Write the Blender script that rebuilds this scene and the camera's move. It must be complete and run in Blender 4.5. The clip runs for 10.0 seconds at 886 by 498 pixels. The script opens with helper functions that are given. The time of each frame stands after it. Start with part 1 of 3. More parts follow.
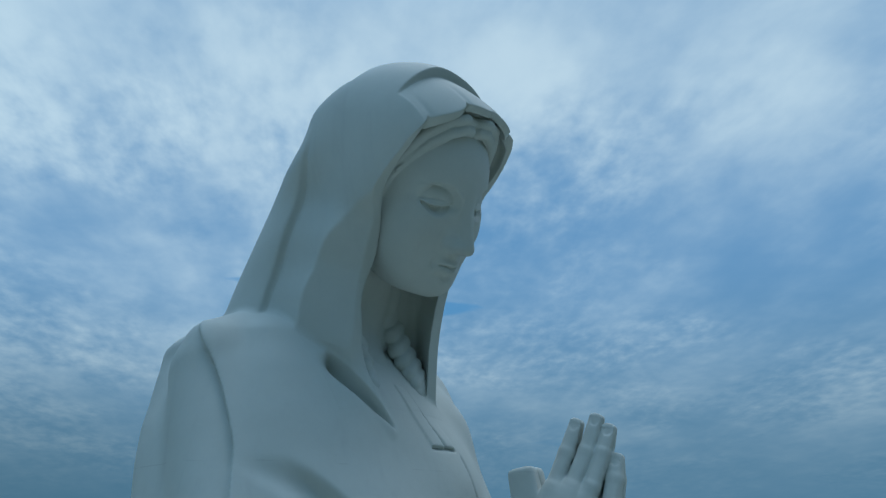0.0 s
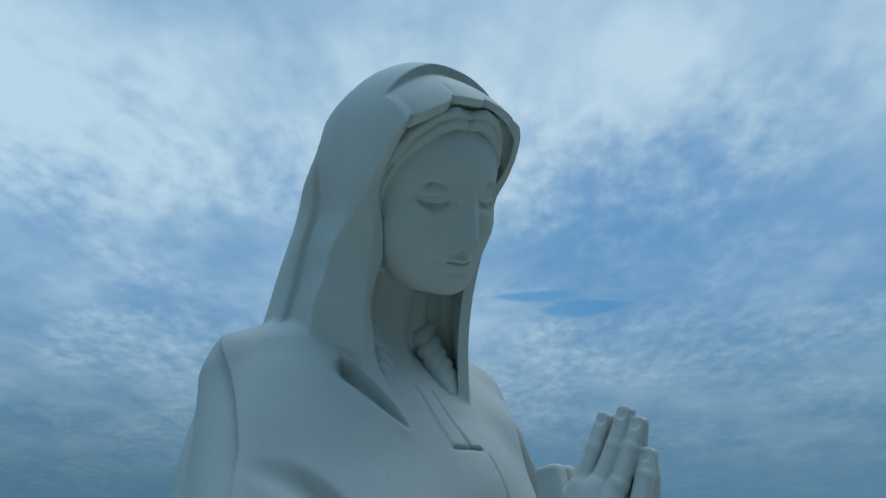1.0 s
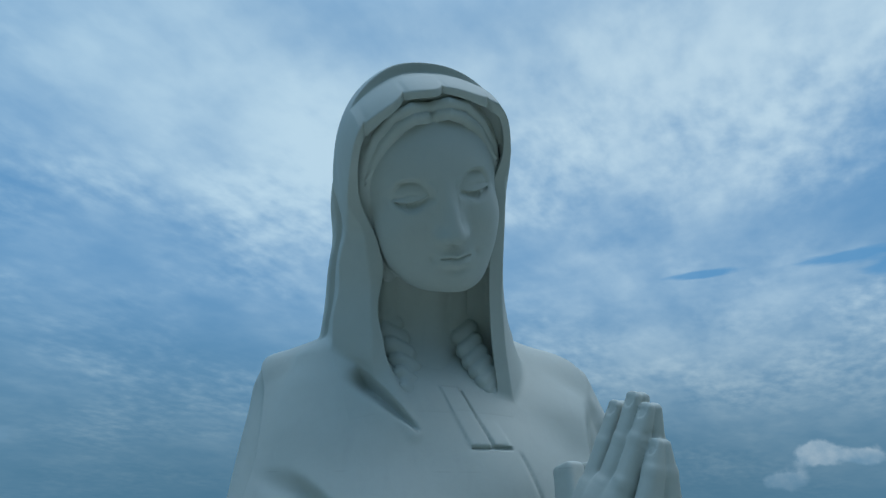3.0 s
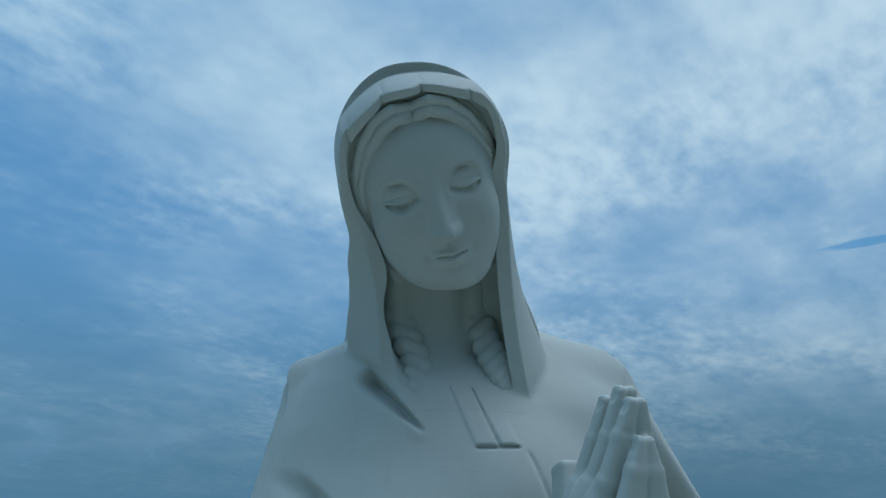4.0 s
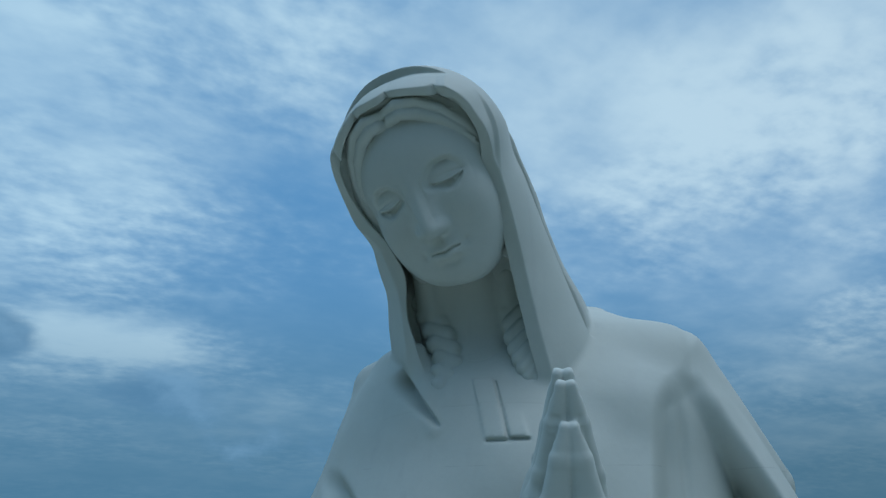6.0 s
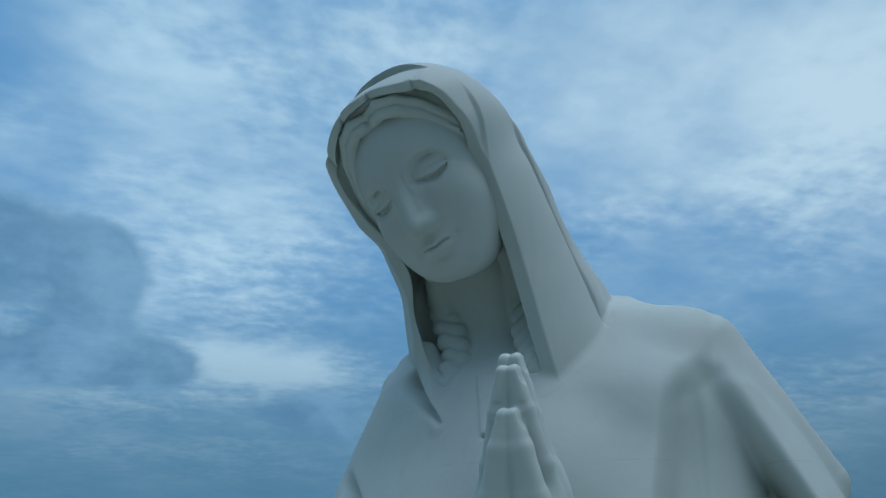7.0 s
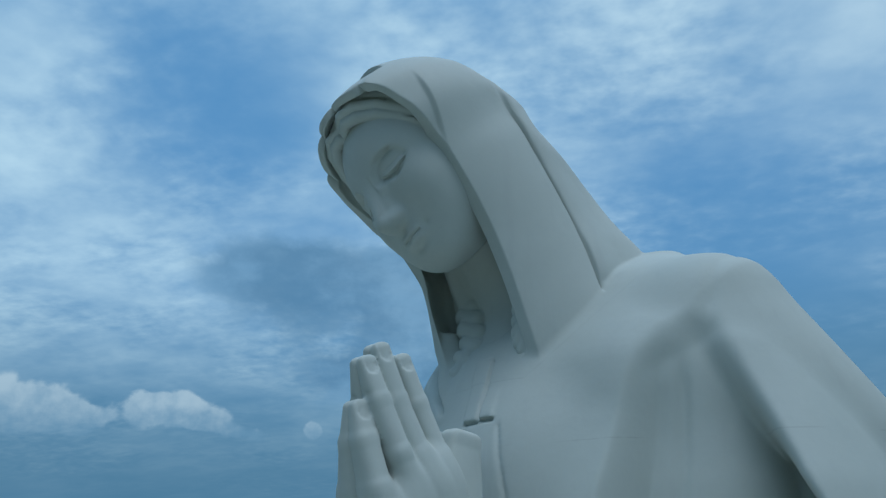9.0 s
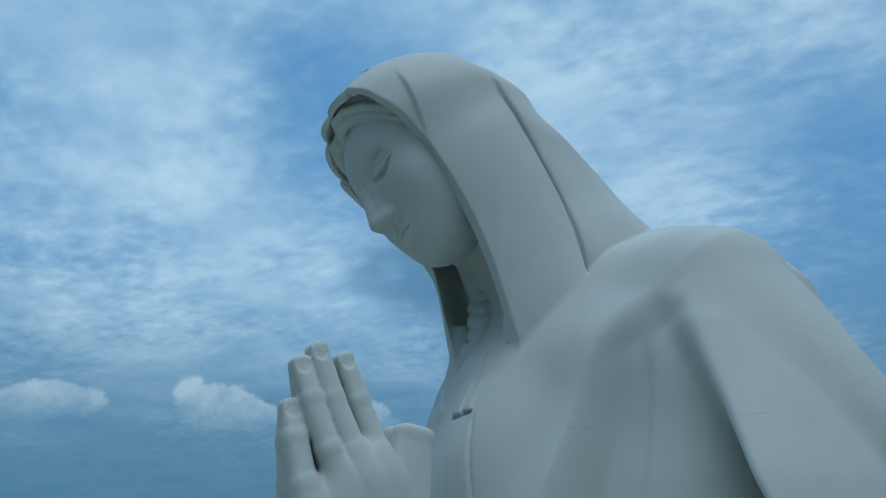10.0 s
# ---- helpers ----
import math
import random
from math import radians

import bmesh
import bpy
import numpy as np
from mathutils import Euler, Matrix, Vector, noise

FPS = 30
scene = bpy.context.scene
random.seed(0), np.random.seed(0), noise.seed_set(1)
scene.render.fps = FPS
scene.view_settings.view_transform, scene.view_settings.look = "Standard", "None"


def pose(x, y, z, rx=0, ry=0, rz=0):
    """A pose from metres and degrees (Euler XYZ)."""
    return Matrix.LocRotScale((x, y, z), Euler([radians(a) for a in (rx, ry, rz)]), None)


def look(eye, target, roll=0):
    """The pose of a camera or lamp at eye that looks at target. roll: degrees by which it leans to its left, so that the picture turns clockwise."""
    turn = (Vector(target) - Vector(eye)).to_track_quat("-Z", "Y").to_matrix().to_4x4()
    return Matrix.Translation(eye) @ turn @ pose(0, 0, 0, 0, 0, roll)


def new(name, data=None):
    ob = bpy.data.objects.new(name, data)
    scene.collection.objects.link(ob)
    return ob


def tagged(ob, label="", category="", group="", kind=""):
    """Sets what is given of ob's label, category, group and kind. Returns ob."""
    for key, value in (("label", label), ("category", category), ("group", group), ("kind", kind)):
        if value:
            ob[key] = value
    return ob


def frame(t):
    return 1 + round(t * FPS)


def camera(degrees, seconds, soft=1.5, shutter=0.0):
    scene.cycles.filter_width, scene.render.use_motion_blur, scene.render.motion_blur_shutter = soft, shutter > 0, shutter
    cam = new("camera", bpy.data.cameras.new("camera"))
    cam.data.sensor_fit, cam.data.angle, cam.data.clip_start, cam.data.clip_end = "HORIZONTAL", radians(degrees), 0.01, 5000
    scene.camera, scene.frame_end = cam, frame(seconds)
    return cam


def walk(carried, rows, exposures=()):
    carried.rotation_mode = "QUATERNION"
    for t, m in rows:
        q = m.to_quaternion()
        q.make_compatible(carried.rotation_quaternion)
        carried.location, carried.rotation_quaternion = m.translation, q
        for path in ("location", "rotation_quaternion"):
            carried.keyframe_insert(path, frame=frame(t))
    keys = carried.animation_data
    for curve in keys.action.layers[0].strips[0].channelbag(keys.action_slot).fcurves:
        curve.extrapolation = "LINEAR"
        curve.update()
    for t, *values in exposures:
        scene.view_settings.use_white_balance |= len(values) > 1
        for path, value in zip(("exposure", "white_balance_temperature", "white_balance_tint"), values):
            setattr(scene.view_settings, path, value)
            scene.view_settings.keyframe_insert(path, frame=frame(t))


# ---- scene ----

cam = camera(68.32, 10.0, soft=1.3)
walk(cam, [
    (0.0, pose(-8.157, -5.991, 16.607, 112.77, 0.14, -63.97)),
    (0.5, pose(-7.655, -6.739, 16.580, 112.96, 0.09, -57.14)),
    (1.0, pose(-7.073, -7.437, 16.555, 113.15, 0.09, -50.41)),
    (1.5, pose(-6.415, -8.089, 16.541, 113.25, 0.15, -43.98)),
    (2.0, pose(-5.694, -8.643, 16.555, 113.28, 0.19, -37.57)),
    (2.5, pose(-4.913, -9.096, 16.572, 113.26, 0.21, -31.00)),
    (4.0, pose(-2.495, -9.988, 16.719, 112.32, -0.14, -12.79)),
    (4.5, pose(-1.621, -10.106, 16.712, 112.35, -0.16, -6.31)),
    (5.0, pose(-0.753, -10.179, 16.720, 112.17, -0.16, -0.05)),
    (5.5, pose(0.081, -10.186, 16.735, 111.86, -0.13, 5.87)),
    (7.0, pose(2.471, -9.339, 16.527, 113.18, -0.59, 23.54)),
    (7.5, pose(3.243, -8.901, 16.506, 113.23, -0.23, 29.78)),
    (8.0, pose(3.978, -8.364, 16.517, 113.08, -0.03, 36.21)),
    (8.5, pose(4.686, -7.818, 16.536, 112.65, 0.21, 42.61)),
    (9.0, pose(5.306, -7.153, 16.547, 112.37, 0.47, 48.96)),
    (9.5, pose(5.890, -6.448, 16.541, 112.11, 0.37, 55.43)),
    (10.0, pose(6.372, -5.650, 16.565, 111.68, 0.14, 61.91)),
])

# ---- light ----
SUN_EL, SUN_AZ = 74.0, 105.0     # degrees; azimuth clockwise from +y
world = bpy.data.worlds.new("sky")
scene.world = world
world.use_nodes = True


class Nodes:
    """Short hand for building a node tree."""

    def __init__(self, tree):
        self.tree = tree
        tree.nodes.clear()

    def put(self, kind, **kw):
        n = self.tree.nodes.new(kind)
        for k, v in kw.items():
            setattr(n, k, v)
        return n

    def feed(self, sock, v):
        if isinstance(v, bpy.types.NodeSocket):
            self.tree.links.new(v, sock)
        elif isinstance(v, (tuple, list)) and len(v) == 3 and sock.type == "RGBA":
            sock.default_value = (*v, 1)
        else:
            sock.default_value = v

    def math(self, op, a, b=0.0, c=0.0, clamp=False):
        n = self.put("ShaderNodeMath", operation=op, use_clamp=clamp)
        for s, v in zip(n.inputs, (a, b, c)):
            self.feed(s, v)
        return n.outputs[0]

    def vec(self, op, a, b=(0, 0, 0), scale=None):
        n = self.put("ShaderNodeVectorMath", operation=op)
        self.feed(n.inputs[0], a)
        if op not in ("NORMALIZE", "SCALE", "LENGTH"):
            self.feed(n.inputs[1], b)
        if scale is not None:
            self.feed(n.inputs["Scale"], scale)
        return n.outputs["Value"] if op in ("DOT_PRODUCT", "LENGTH") else n.outputs[0]

    def noise(self, v, scale, detail=6, rough=0.55, distort=0.0):
        n = self.put("ShaderNodeTexNoise")
        self.feed(n.inputs["Vector"], v)
        n.inputs["Scale"].default_value = scale
        n.inputs["Detail"].default_value = detail
        n.inputs["Roughness"].default_value = rough
        n.inputs["Distortion"].default_value = distort
        return n.outputs["Fac"]

    def step(self, v, a, b, lo=0.0, hi=1.0):
        n = self.put("ShaderNodeMapRange", interpolation_type="SMOOTHSTEP")
        for k, s in enumerate((v, a, b, lo, hi)):
            self.feed(n.inputs[k], s)
        return n.outputs[0]

    def mix(self, f, a, b):
        n = self.put("ShaderNodeMix", data_type="RGBA")
        self.feed(n.inputs["Factor"], f)
        self.feed(n.inputs[6], a)
        self.feed(n.inputs[7], b)
        return n.outputs[2]

    def split(self, v):
        n = self.put("ShaderNodeSeparateXYZ")
        self.feed(n.inputs[0], v)
        return n.outputs

    def join(self, x, y, z):
        n = self.put("ShaderNodeCombineXYZ")
        for s, v in zip(n.inputs, (x, y, z)):
            self.feed(s, v)
        return n.outputs[0]


def heading(az, el):
    a, e = radians(az), radians(el)
    return (math.sin(a) * math.cos(e), math.cos(a) * math.cos(e), math.sin(e))


# patches of the sky: azimuth, elevation, reach in both (degrees), weight
SHEET = ((72, 24, 14, 6, -0.22), (92, 19, 12, 6, -0.25), (2, 18, 12, 9, -0.18), (-25, 24, 10, 10, -0.24), (-48, 36, 7, 6, 0.12), (-70, 34, 9, 8, -0.30), (-95, 36, 8, 6, 0.0),
         (72, 38, 16, 7, 0.30), (45, 36, 16, 9, 0.24), (15, 32, 14, 10, 0.26), (-8, 34, 10, 8, 0.18), (-25, 38, 10, 6, 0.22), (-42, 22, 9, 7, 0.16), (-90, 23, 14, 9, 0.16),
         (-38.5, 12.3, 6.5, 1.8, 0.50), (98, 32, 8, 6, 0.15), (-20, 13, 13, 7, -0.22), (40, 14, 16, 6, 0.06))
STREAK = ((47.5, 19.2, 3.2, 0.4, 0.9), (58.8, 18.8, 4.2, 0.65, 1.0), (63.8, 17.5, 4.0, 0.75, 1.0), (74, 6.1, 4.0, 0.45, 0.6), (51.5, 6.4, 3.5, 0.5, 0.55))
RAIN = ((-62, 19.7, 8.5, 3.4, 1.15), (-52.8, 17.6, 2.8, 4.0, 1.0), (-54, 11.4, 8.5, 2.2, 1.0), (-47.8, 12.0, 3.5, 1.7, 0.8), (-36, 8.6, 5.5, 1.9, 0.75), (-60, 15, 8, 2.2, 0.40), (-20, 5, 14, 3, 0.45))
HEAPS = ((-81, 7.9, 3.2, 1.7, 1.4), (-77.2, 6.9, 1.6, 1.2, 1.0), (-71.8, 8.2, 2.4, 1.4, 1.4), (-68.5, 7.4, 2.2, 1.0, 1.1), (-64.5, 6.4, 2.2, 0.8, 0.8), (-59.8, 6.9, 0.8, 0.7, 1.1), (-91.5, 7.7, 2.4, 1.6, 1.1),
         (-95, 6.8, 2.5, 1.4, 1.0), (53.6, 5.0, 1.5, 1.0, 1.2), (56.6, 4.4, 1.6, 0.8, 1.1), (60.8, 3.4, 2.0, 0.9, 0.9), (51, 3.0, 1.6, 0.8, 0.8))


def build_sky():
    N = Nodes(world.node_tree)
    d = N.vec("NORMALIZE", N.put("ShaderNodeTexCoord").outputs["Generated"])
    x, y, z = N.split(d)
    h = N.math("MAXIMUM", z, 0.0)
    az = N.math("DEGREES", N.math("ARCTAN2", x, y))
    el = N.math("DEGREES", N.math("ARCSINE", z))

    def patches(rows):
        total = 0.0
        for a, e, ra, re, w in rows:
            u = N.math("MULTIPLY", N.math("SUBTRACT", az, float(a)), 1 / ra)
            v = N.math("MULTIPLY", N.math("SUBTRACT", el, float(e)), 1 / re)
            g = N.math("EXPONENT", N.math("MULTIPLY", N.math("ADD", N.math("MULTIPLY", u, u), N.math("MULTIPLY", v, v)), -1.0))
            total = N.math("MULTIPLY_ADD", g, w, total)
        return total

    # clear air between the clouds
    sky = N.put("ShaderNodeTexSky", sky_type="NISHITA", sun_disc=False)
    sky.sun_elevation, sky.sun_rotation = radians(SUN_EL), radians(SUN_AZ)
    air = N.vec("SCALE", sky.outputs[0], scale=0.05)
    air = N.mix(0.75, air, N.mix(N.step(h, 0.0, 0.5), (0.10, 0.28, 0.47), (0.105, 0.33, 0.64)))
    # the broken sheet of high cloud, seen in perspective
    den = N.math("ADD", h, 0.20)
    flat = N.join(N.math("DIVIDE", x, den), N.math("DIVIDE", y, den), 0.0)
    big = N.noise(flat, 1.0, 3, 0.5, 0.2)
    # drawn out by the wind aloft, unevenly
    drift = N.join(N.math("MULTIPLY_ADD", N.noise(flat, 1.3, 3, 0.5), 0.10, -0.05), N.math("MULTIPLY_ADD", N.noise(N.vec("ADD", flat, (7.0, 2.0, 5.0)), 1.3, 3, 0.5), 0.10, -0.05), 0.0)
    blown = N.vec("ADD", flat, drift)
    bx, by, _ = N.split(blown)
    along, over = N.math("ADD", N.math("MULTIPLY", bx, 0.8), N.math("MULTIPLY", by, 0.6)), N.math("SUBTRACT", N.math("MULTIPLY", by, 0.8), N.math("MULTIPLY", bx, 0.6))
    rows = N.join(N.math("MULTIPLY", along, 0.8), over, 3.0)
    mid = N.noise(N.vec("ADD", blown, (4.0, 9.0, 2.0)), 2.0, 4, 0.5)
    fine = N.noise(rows, 6.0, 5, 0.5)
    ripple = N.noise(N.vec("ADD", rows, (2.0, 6.0, 1.0)), 21.0, 3, 0.5)
    shoal = N.step(N.noise(N.vec("ADD", flat, (3.0, 1.0, 8.0)), 1.5, 3, 0.5), 0.40, 0.62)
    curd = N.math("MULTIPLY", N.math("SUBTRACT", ripple, 0.5), N.math("MULTIPLY_ADD", shoal, 0.8, 0.2))
    veil = N.math("ADD", N.math("MULTIPLY_ADD", big, 0.42, N.math("MULTIPLY", mid, 0.46)), N.math("MULTIPLY_ADD", fine, 0.28, N.math("MULTIPLY", curd, 0.32)))
    veil = N.math("ADD", N.math("ADD", veil, 0.22), patches(SHEET))
    cover = N.step(veil, 0.34, 1.12)
    bright = N.step(N.math("ADD", veil, N.math("MULTIPLY_ADD", N.math("SUBTRACT", fine, 0.5), 0.40, N.math("MULTIPLY", curd, 0.45))), 0.45, 1.25)
    cloud = N.mix(bright, (0.235, 0.42, 0.63), (0.48, 0.665, 0.805))
    col = N.mix(cover, air, cloud)
    # a few clear slits
    gap = N.step(N.math("ADD", patches(STREAK), N.math("MULTIPLY_ADD", N.noise(N.vec("MULTIPLY", d, (1.0, 1.0, 5.0)), 9.0, 5, 0.55), 1.2, -0.6)), 0.35, 0.75)
    col = N.mix(N.math("MULTIPLY", gap, 0.75), col, (0.075, 0.275, 0.55))
    # haze towards the horizon
    col = N.mix(N.step(h, 0.34, 0.0, 0.0, 0.92), col, N.mix(patches(((25, 4, 30, 12, 1.0),)), (0.072, 0.19, 0.305), (0.052, 0.145, 0.225)))
    # rain cloud
    rag = N.noise(N.vec("MULTIPLY", d, (1.0, 1.0, 1.5)), 9.0, 7, 0.58)
    rain = patches(RAIN)
    gloom = N.step(N.math("ADD", rain, N.math("MULTIPLY_ADD", rag, 1.2, -0.6)), 0.24, 0.66)
    col = N.mix(N.math("MULTIPLY", N.math("MULTIPLY", gloom, N.step(rain, 0.03, 0.25)), 0.84), col, N.mix(N.step(rag, 0.35, 0.68), (0.092, 0.22, 0.37), (0.165, 0.325, 0.50)))
    # heaps of cumulus low down
    puff = N.noise(N.vec("MULTIPLY", d, (1.0, 1.0, 1.25)), 20.0, 6, 0.5)
    heap = patches(HEAPS)
    edge = N.step(N.math("ADD", heap, N.math("MULTIPLY_ADD", puff, 1.8, -0.9)), 0.34, 0.62)
    curl = N.noise(d, 46.0, 5, 0.55)
    rise = N.math("ADD", el, N.step(az, -20.0, 20.0, 0.0, 3.4))
    edge = N.math("MULTIPLY", N.math("MULTIPLY", edge, N.step(heap, 0.1, 0.35)), N.step(rise, 3.6, 8.8, 0.0, 1.0))
    lit = N.step(N.math("ADD", N.math("MULTIPLY", rise, 0.12), N.math("ADD", N.math("MULTIPLY", puff, 0.7), N.math("MULTIPLY", curl, 0.7))), 1.25, 2.0)
    col = N.mix(N.math("MULTIPLY", edge, 0.70), col, N.mix(lit, (0.15, 0.30, 0.45), (0.46, 0.58, 0.67)))
    # bluer on the side away from the sun
    col = N.vec("MULTIPLY", col, N.mix(N.step(az, 60.0, -75.0), (1.02, 1.0, 0.985), (0.92, 1.0, 1.03)))
    # an overcast sky is brightest overhead
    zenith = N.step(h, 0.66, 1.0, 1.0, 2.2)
    # the sky out of view in front is dimmed to shade the statue's upright faces
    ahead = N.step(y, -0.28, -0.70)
    front_gain = N.math("MULTIPLY_ADD", ahead, N.step(h, 0.12, 0.62, -0.66, -0.25), 1.0)
    # and brightened again towards +x, as added fill for the face
    front_gain = N.math("MULTIPLY_ADD", N.math("MULTIPLY", ahead, N.step(x, -0.3, 0.7)), 0.35, front_gain)
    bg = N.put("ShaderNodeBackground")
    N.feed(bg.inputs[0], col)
    N.feed(bg.inputs[1], N.math("MULTIPLY", zenith, front_gain))
    N.tree.links.new(bg.outputs[0], N.put("ShaderNodeOutputWorld").inputs[0])


build_sky()
sun = new("sun", bpy.data.lights.new("sun", "SUN"))
sun.data.energy, sun.data.angle, sun.data.color = 0.8, radians(50), (1.0, 0.98, 0.95)
sun.matrix_world = look(Vector(heading(SUN_AZ, SUN_EL)) * 100, (0, 0, 0))


# ---- materials ----
def painted_concrete():
    m = bpy.data.materials.new("painted_concrete")
    m.use_nodes = True
    N = Nodes(m.node_tree)
    p = N.put("ShaderNodeTexCoord").outputs["Object"]
    blotch = N.noise(p, 0.55, 5, 0.6)
    grain = N.noise(p, 14.0, 6, 0.65)
    streak = N.noise(N.vec("MULTIPLY", p, (2.6, 2.6, 0.22)), 1.6, 6, 0.6)
    col = N.mix(N.step(blotch, 0.35, 0.68), (0.495, 0.52, 0.475), (0.56, 0.58, 0.535))
    col = N.mix(N.math("MULTIPLY", N.step(streak, 0.52, 0.75), 0.22), col, (0.42, 0.43, 0.41))
    col = N.mix(N.math("MULTIPLY", N.step(grain, 0.45, 0.75), 0.10), col, (0.45, 0.45, 0.44))
    # a joint between two lifts of the casting, faint and broken
    height = N.math("ADD", N.split(p)[2], N.math("MULTIPLY", N.noise(p, 1.3, 3, 0.5), 0.05))
    lift = N.math("ABSOLUTE", N.math("SUBTRACT", height, 17.24))
    joint = N.math("MULTIPLY", N.step(lift, 0.010, 0.003), N.step(N.noise(p, 1.9, 3, 0.5), 0.50, 0.62))
    col = N.mix(N.math("MULTIPLY", joint, 0.2), col, (0.25, 0.25, 0.23))
    b = N.put("ShaderNodeBsdfPrincipled")
    N.feed(b.inputs["Base Color"], col)
    N.feed(b.inputs["Roughness"], N.step(blotch, 0.3, 0.7, 0.62, 0.8))
    bump = N.put("ShaderNodeBump")
    bump.inputs["Strength"].default_value = 0.25
    bump.inputs["Distance"].default_value = 0.02
    N.feed(bump.inputs["Height"], N.math("ADD", N.math("MULTIPLY", grain, 0.35), N.noise(p, 2.2, 4, 0.5)))
    N.feed(b.inputs["Normal"], bump.outputs[0])
    N.tree.links.new(b.outputs[0], N.put("ShaderNodeOutputMaterial").inputs[0])
    return m


def woodland():
    m = bpy.data.materials.new("woodland")
    m.use_nodes = True
    N = Nodes(m.node_tree)
    p = N.put("ShaderNodeTexCoord").outputs["Object"]
    col = N.mix(N.step(N.noise(p, 0.02, 6, 0.6), 0.35, 0.65), (0.045, 0.075, 0.03), (0.12, 0.11, 0.07))
    col = N.mix(N.step(N.noise(p, 0.4, 6, 0.6), 0.45, 0.7), col, (0.03, 0.055, 0.022))
    b = N.put("ShaderNodeBsdfPrincipled")
    N.feed(b.inputs["Base Color"], col)
    b.inputs["Roughness"].default_value = 0.95
    N.tree.links.new(b.outputs[0], N.put("ShaderNodeOutputMaterial").inputs[0])
    return m


CONCRETE, WOODLAND = painted_concrete(), woodland()

# ---- ground ----
bm = bmesh.new()
bmesh.ops.create_circle(bm, cap_ends=True, segments=96, radius=4500)
me = bpy.data.meshes.new("ground")
bm.to_mesh(me)
bm.free()
me.materials.append(WOODLAND)
tagged(new("ground", me), "dull green and brown land far below", "ground", kind="structure")



def part(name, bm, material, parent=None, label=""):
    """Link a bmesh as one mesh object."""
    me = bpy.data.meshes.new(name)
    bm.to_mesh(me)
    bm.free()
    me.materials.append(material)
    ob = new(name, me)
    ob.parent = parent
    return tagged(ob, label)


def slab(w, d, z0, z1, bevel, cx=0.15, cy=0.0):
    bm = bmesh.new()
    bmesh.ops.create_cube(bm, size=1, matrix=pose(cx, cy, (z0 + z1) / 2) @ Matrix.Diagonal((w, d, z1 - z0, 1)))
    bmesh.ops.bevel(bm, geom=bm.edges[:], offset=bevel, segments=2, affect="EDGES")
    return bm


# the foot of the monument
# terrace is never in view: added, and widened to bounce light onto the face
tagged(part("terrace", slab(44, 44, 0.004, 0.35, 0.03), CONCRETE), "added pale concrete terrace, out of view, that bounces light up at the statue", "terrace", kind="structure")
pedestal = tagged(new("pedestal"), "plain pale concrete pedestal under the statue", "pedestal")
part("base_step", slab(11, 10, 0.35, 0.7, 0.04), CONCRETE, pedestal)
part("die", slab(8.6, 8.0, 0.7, 2.3, 0.05), CONCRETE, pedestal)
part("cornice", slab(9.2, 8.6, 2.3, 2.6, 0.08), CONCRETE, pedestal)

# ---- the statue, modelled as clay: fields of distance, added and carved ----
F = np.float32


def smin(a, b, k):
    if k <= 0:
        return np.minimum(a, b)
    h = np.maximum(k - np.abs(a - b), 0) / k
    return np.minimum(a, b) - h * h * (k * 0.25)


def smax(a, b, k):
    return -smin(-a, -b, k)


def sstep(v, a, b):
    t = np.clip((v - a) / (b - a), 0, 1)
    return t * t * (3 - 2 * t)


def ellipsoid(c, r):
    def f(x, y, z):
        u, v, w = (x - c[0]) / r[0], (y - c[1]) / r[1], (z - c[2]) / r[2]
        k = np.sqrt(u * u + v * v + w * w)
        return (k - 1) * (k / np.maximum(np.sqrt((u / r[0]) ** 2 + (v / r[1]) ** 2 + (w / r[2]) ** 2), 1e-4))
    f.lo, f.hi = [c[i] - r[i] for i in range(3)], [c[i] + r[i] for i in range(3)]
    return f


def limb(a, b, ra, rb, flat=1.0):
    """A tapered bar with round ends; flat squeezes it along x."""
    def f(x, y, z):
        px, py, pz = (x - a[0]), y - a[1], z - a[2]
        vx, vy, vz = b[0] - a[0], b[1] - a[1], b[2] - a[2]
        t = np.clip((px * vx + py * vy + pz * vz) / (vx * vx + vy * vy + vz * vz), 0, 1)
        return np.sqrt(((px - t * vx) / flat) ** 2 + (py - t * vy) ** 2 + (pz - t * vz) ** 2) - (ra + (rb - ra) * t)
    r = max(ra, rb)
    f.lo, f.hi = [min(a[i], b[i]) - r for i in range(3)], [max(a[i], b[i]) + r for i in range(3)]
    return f


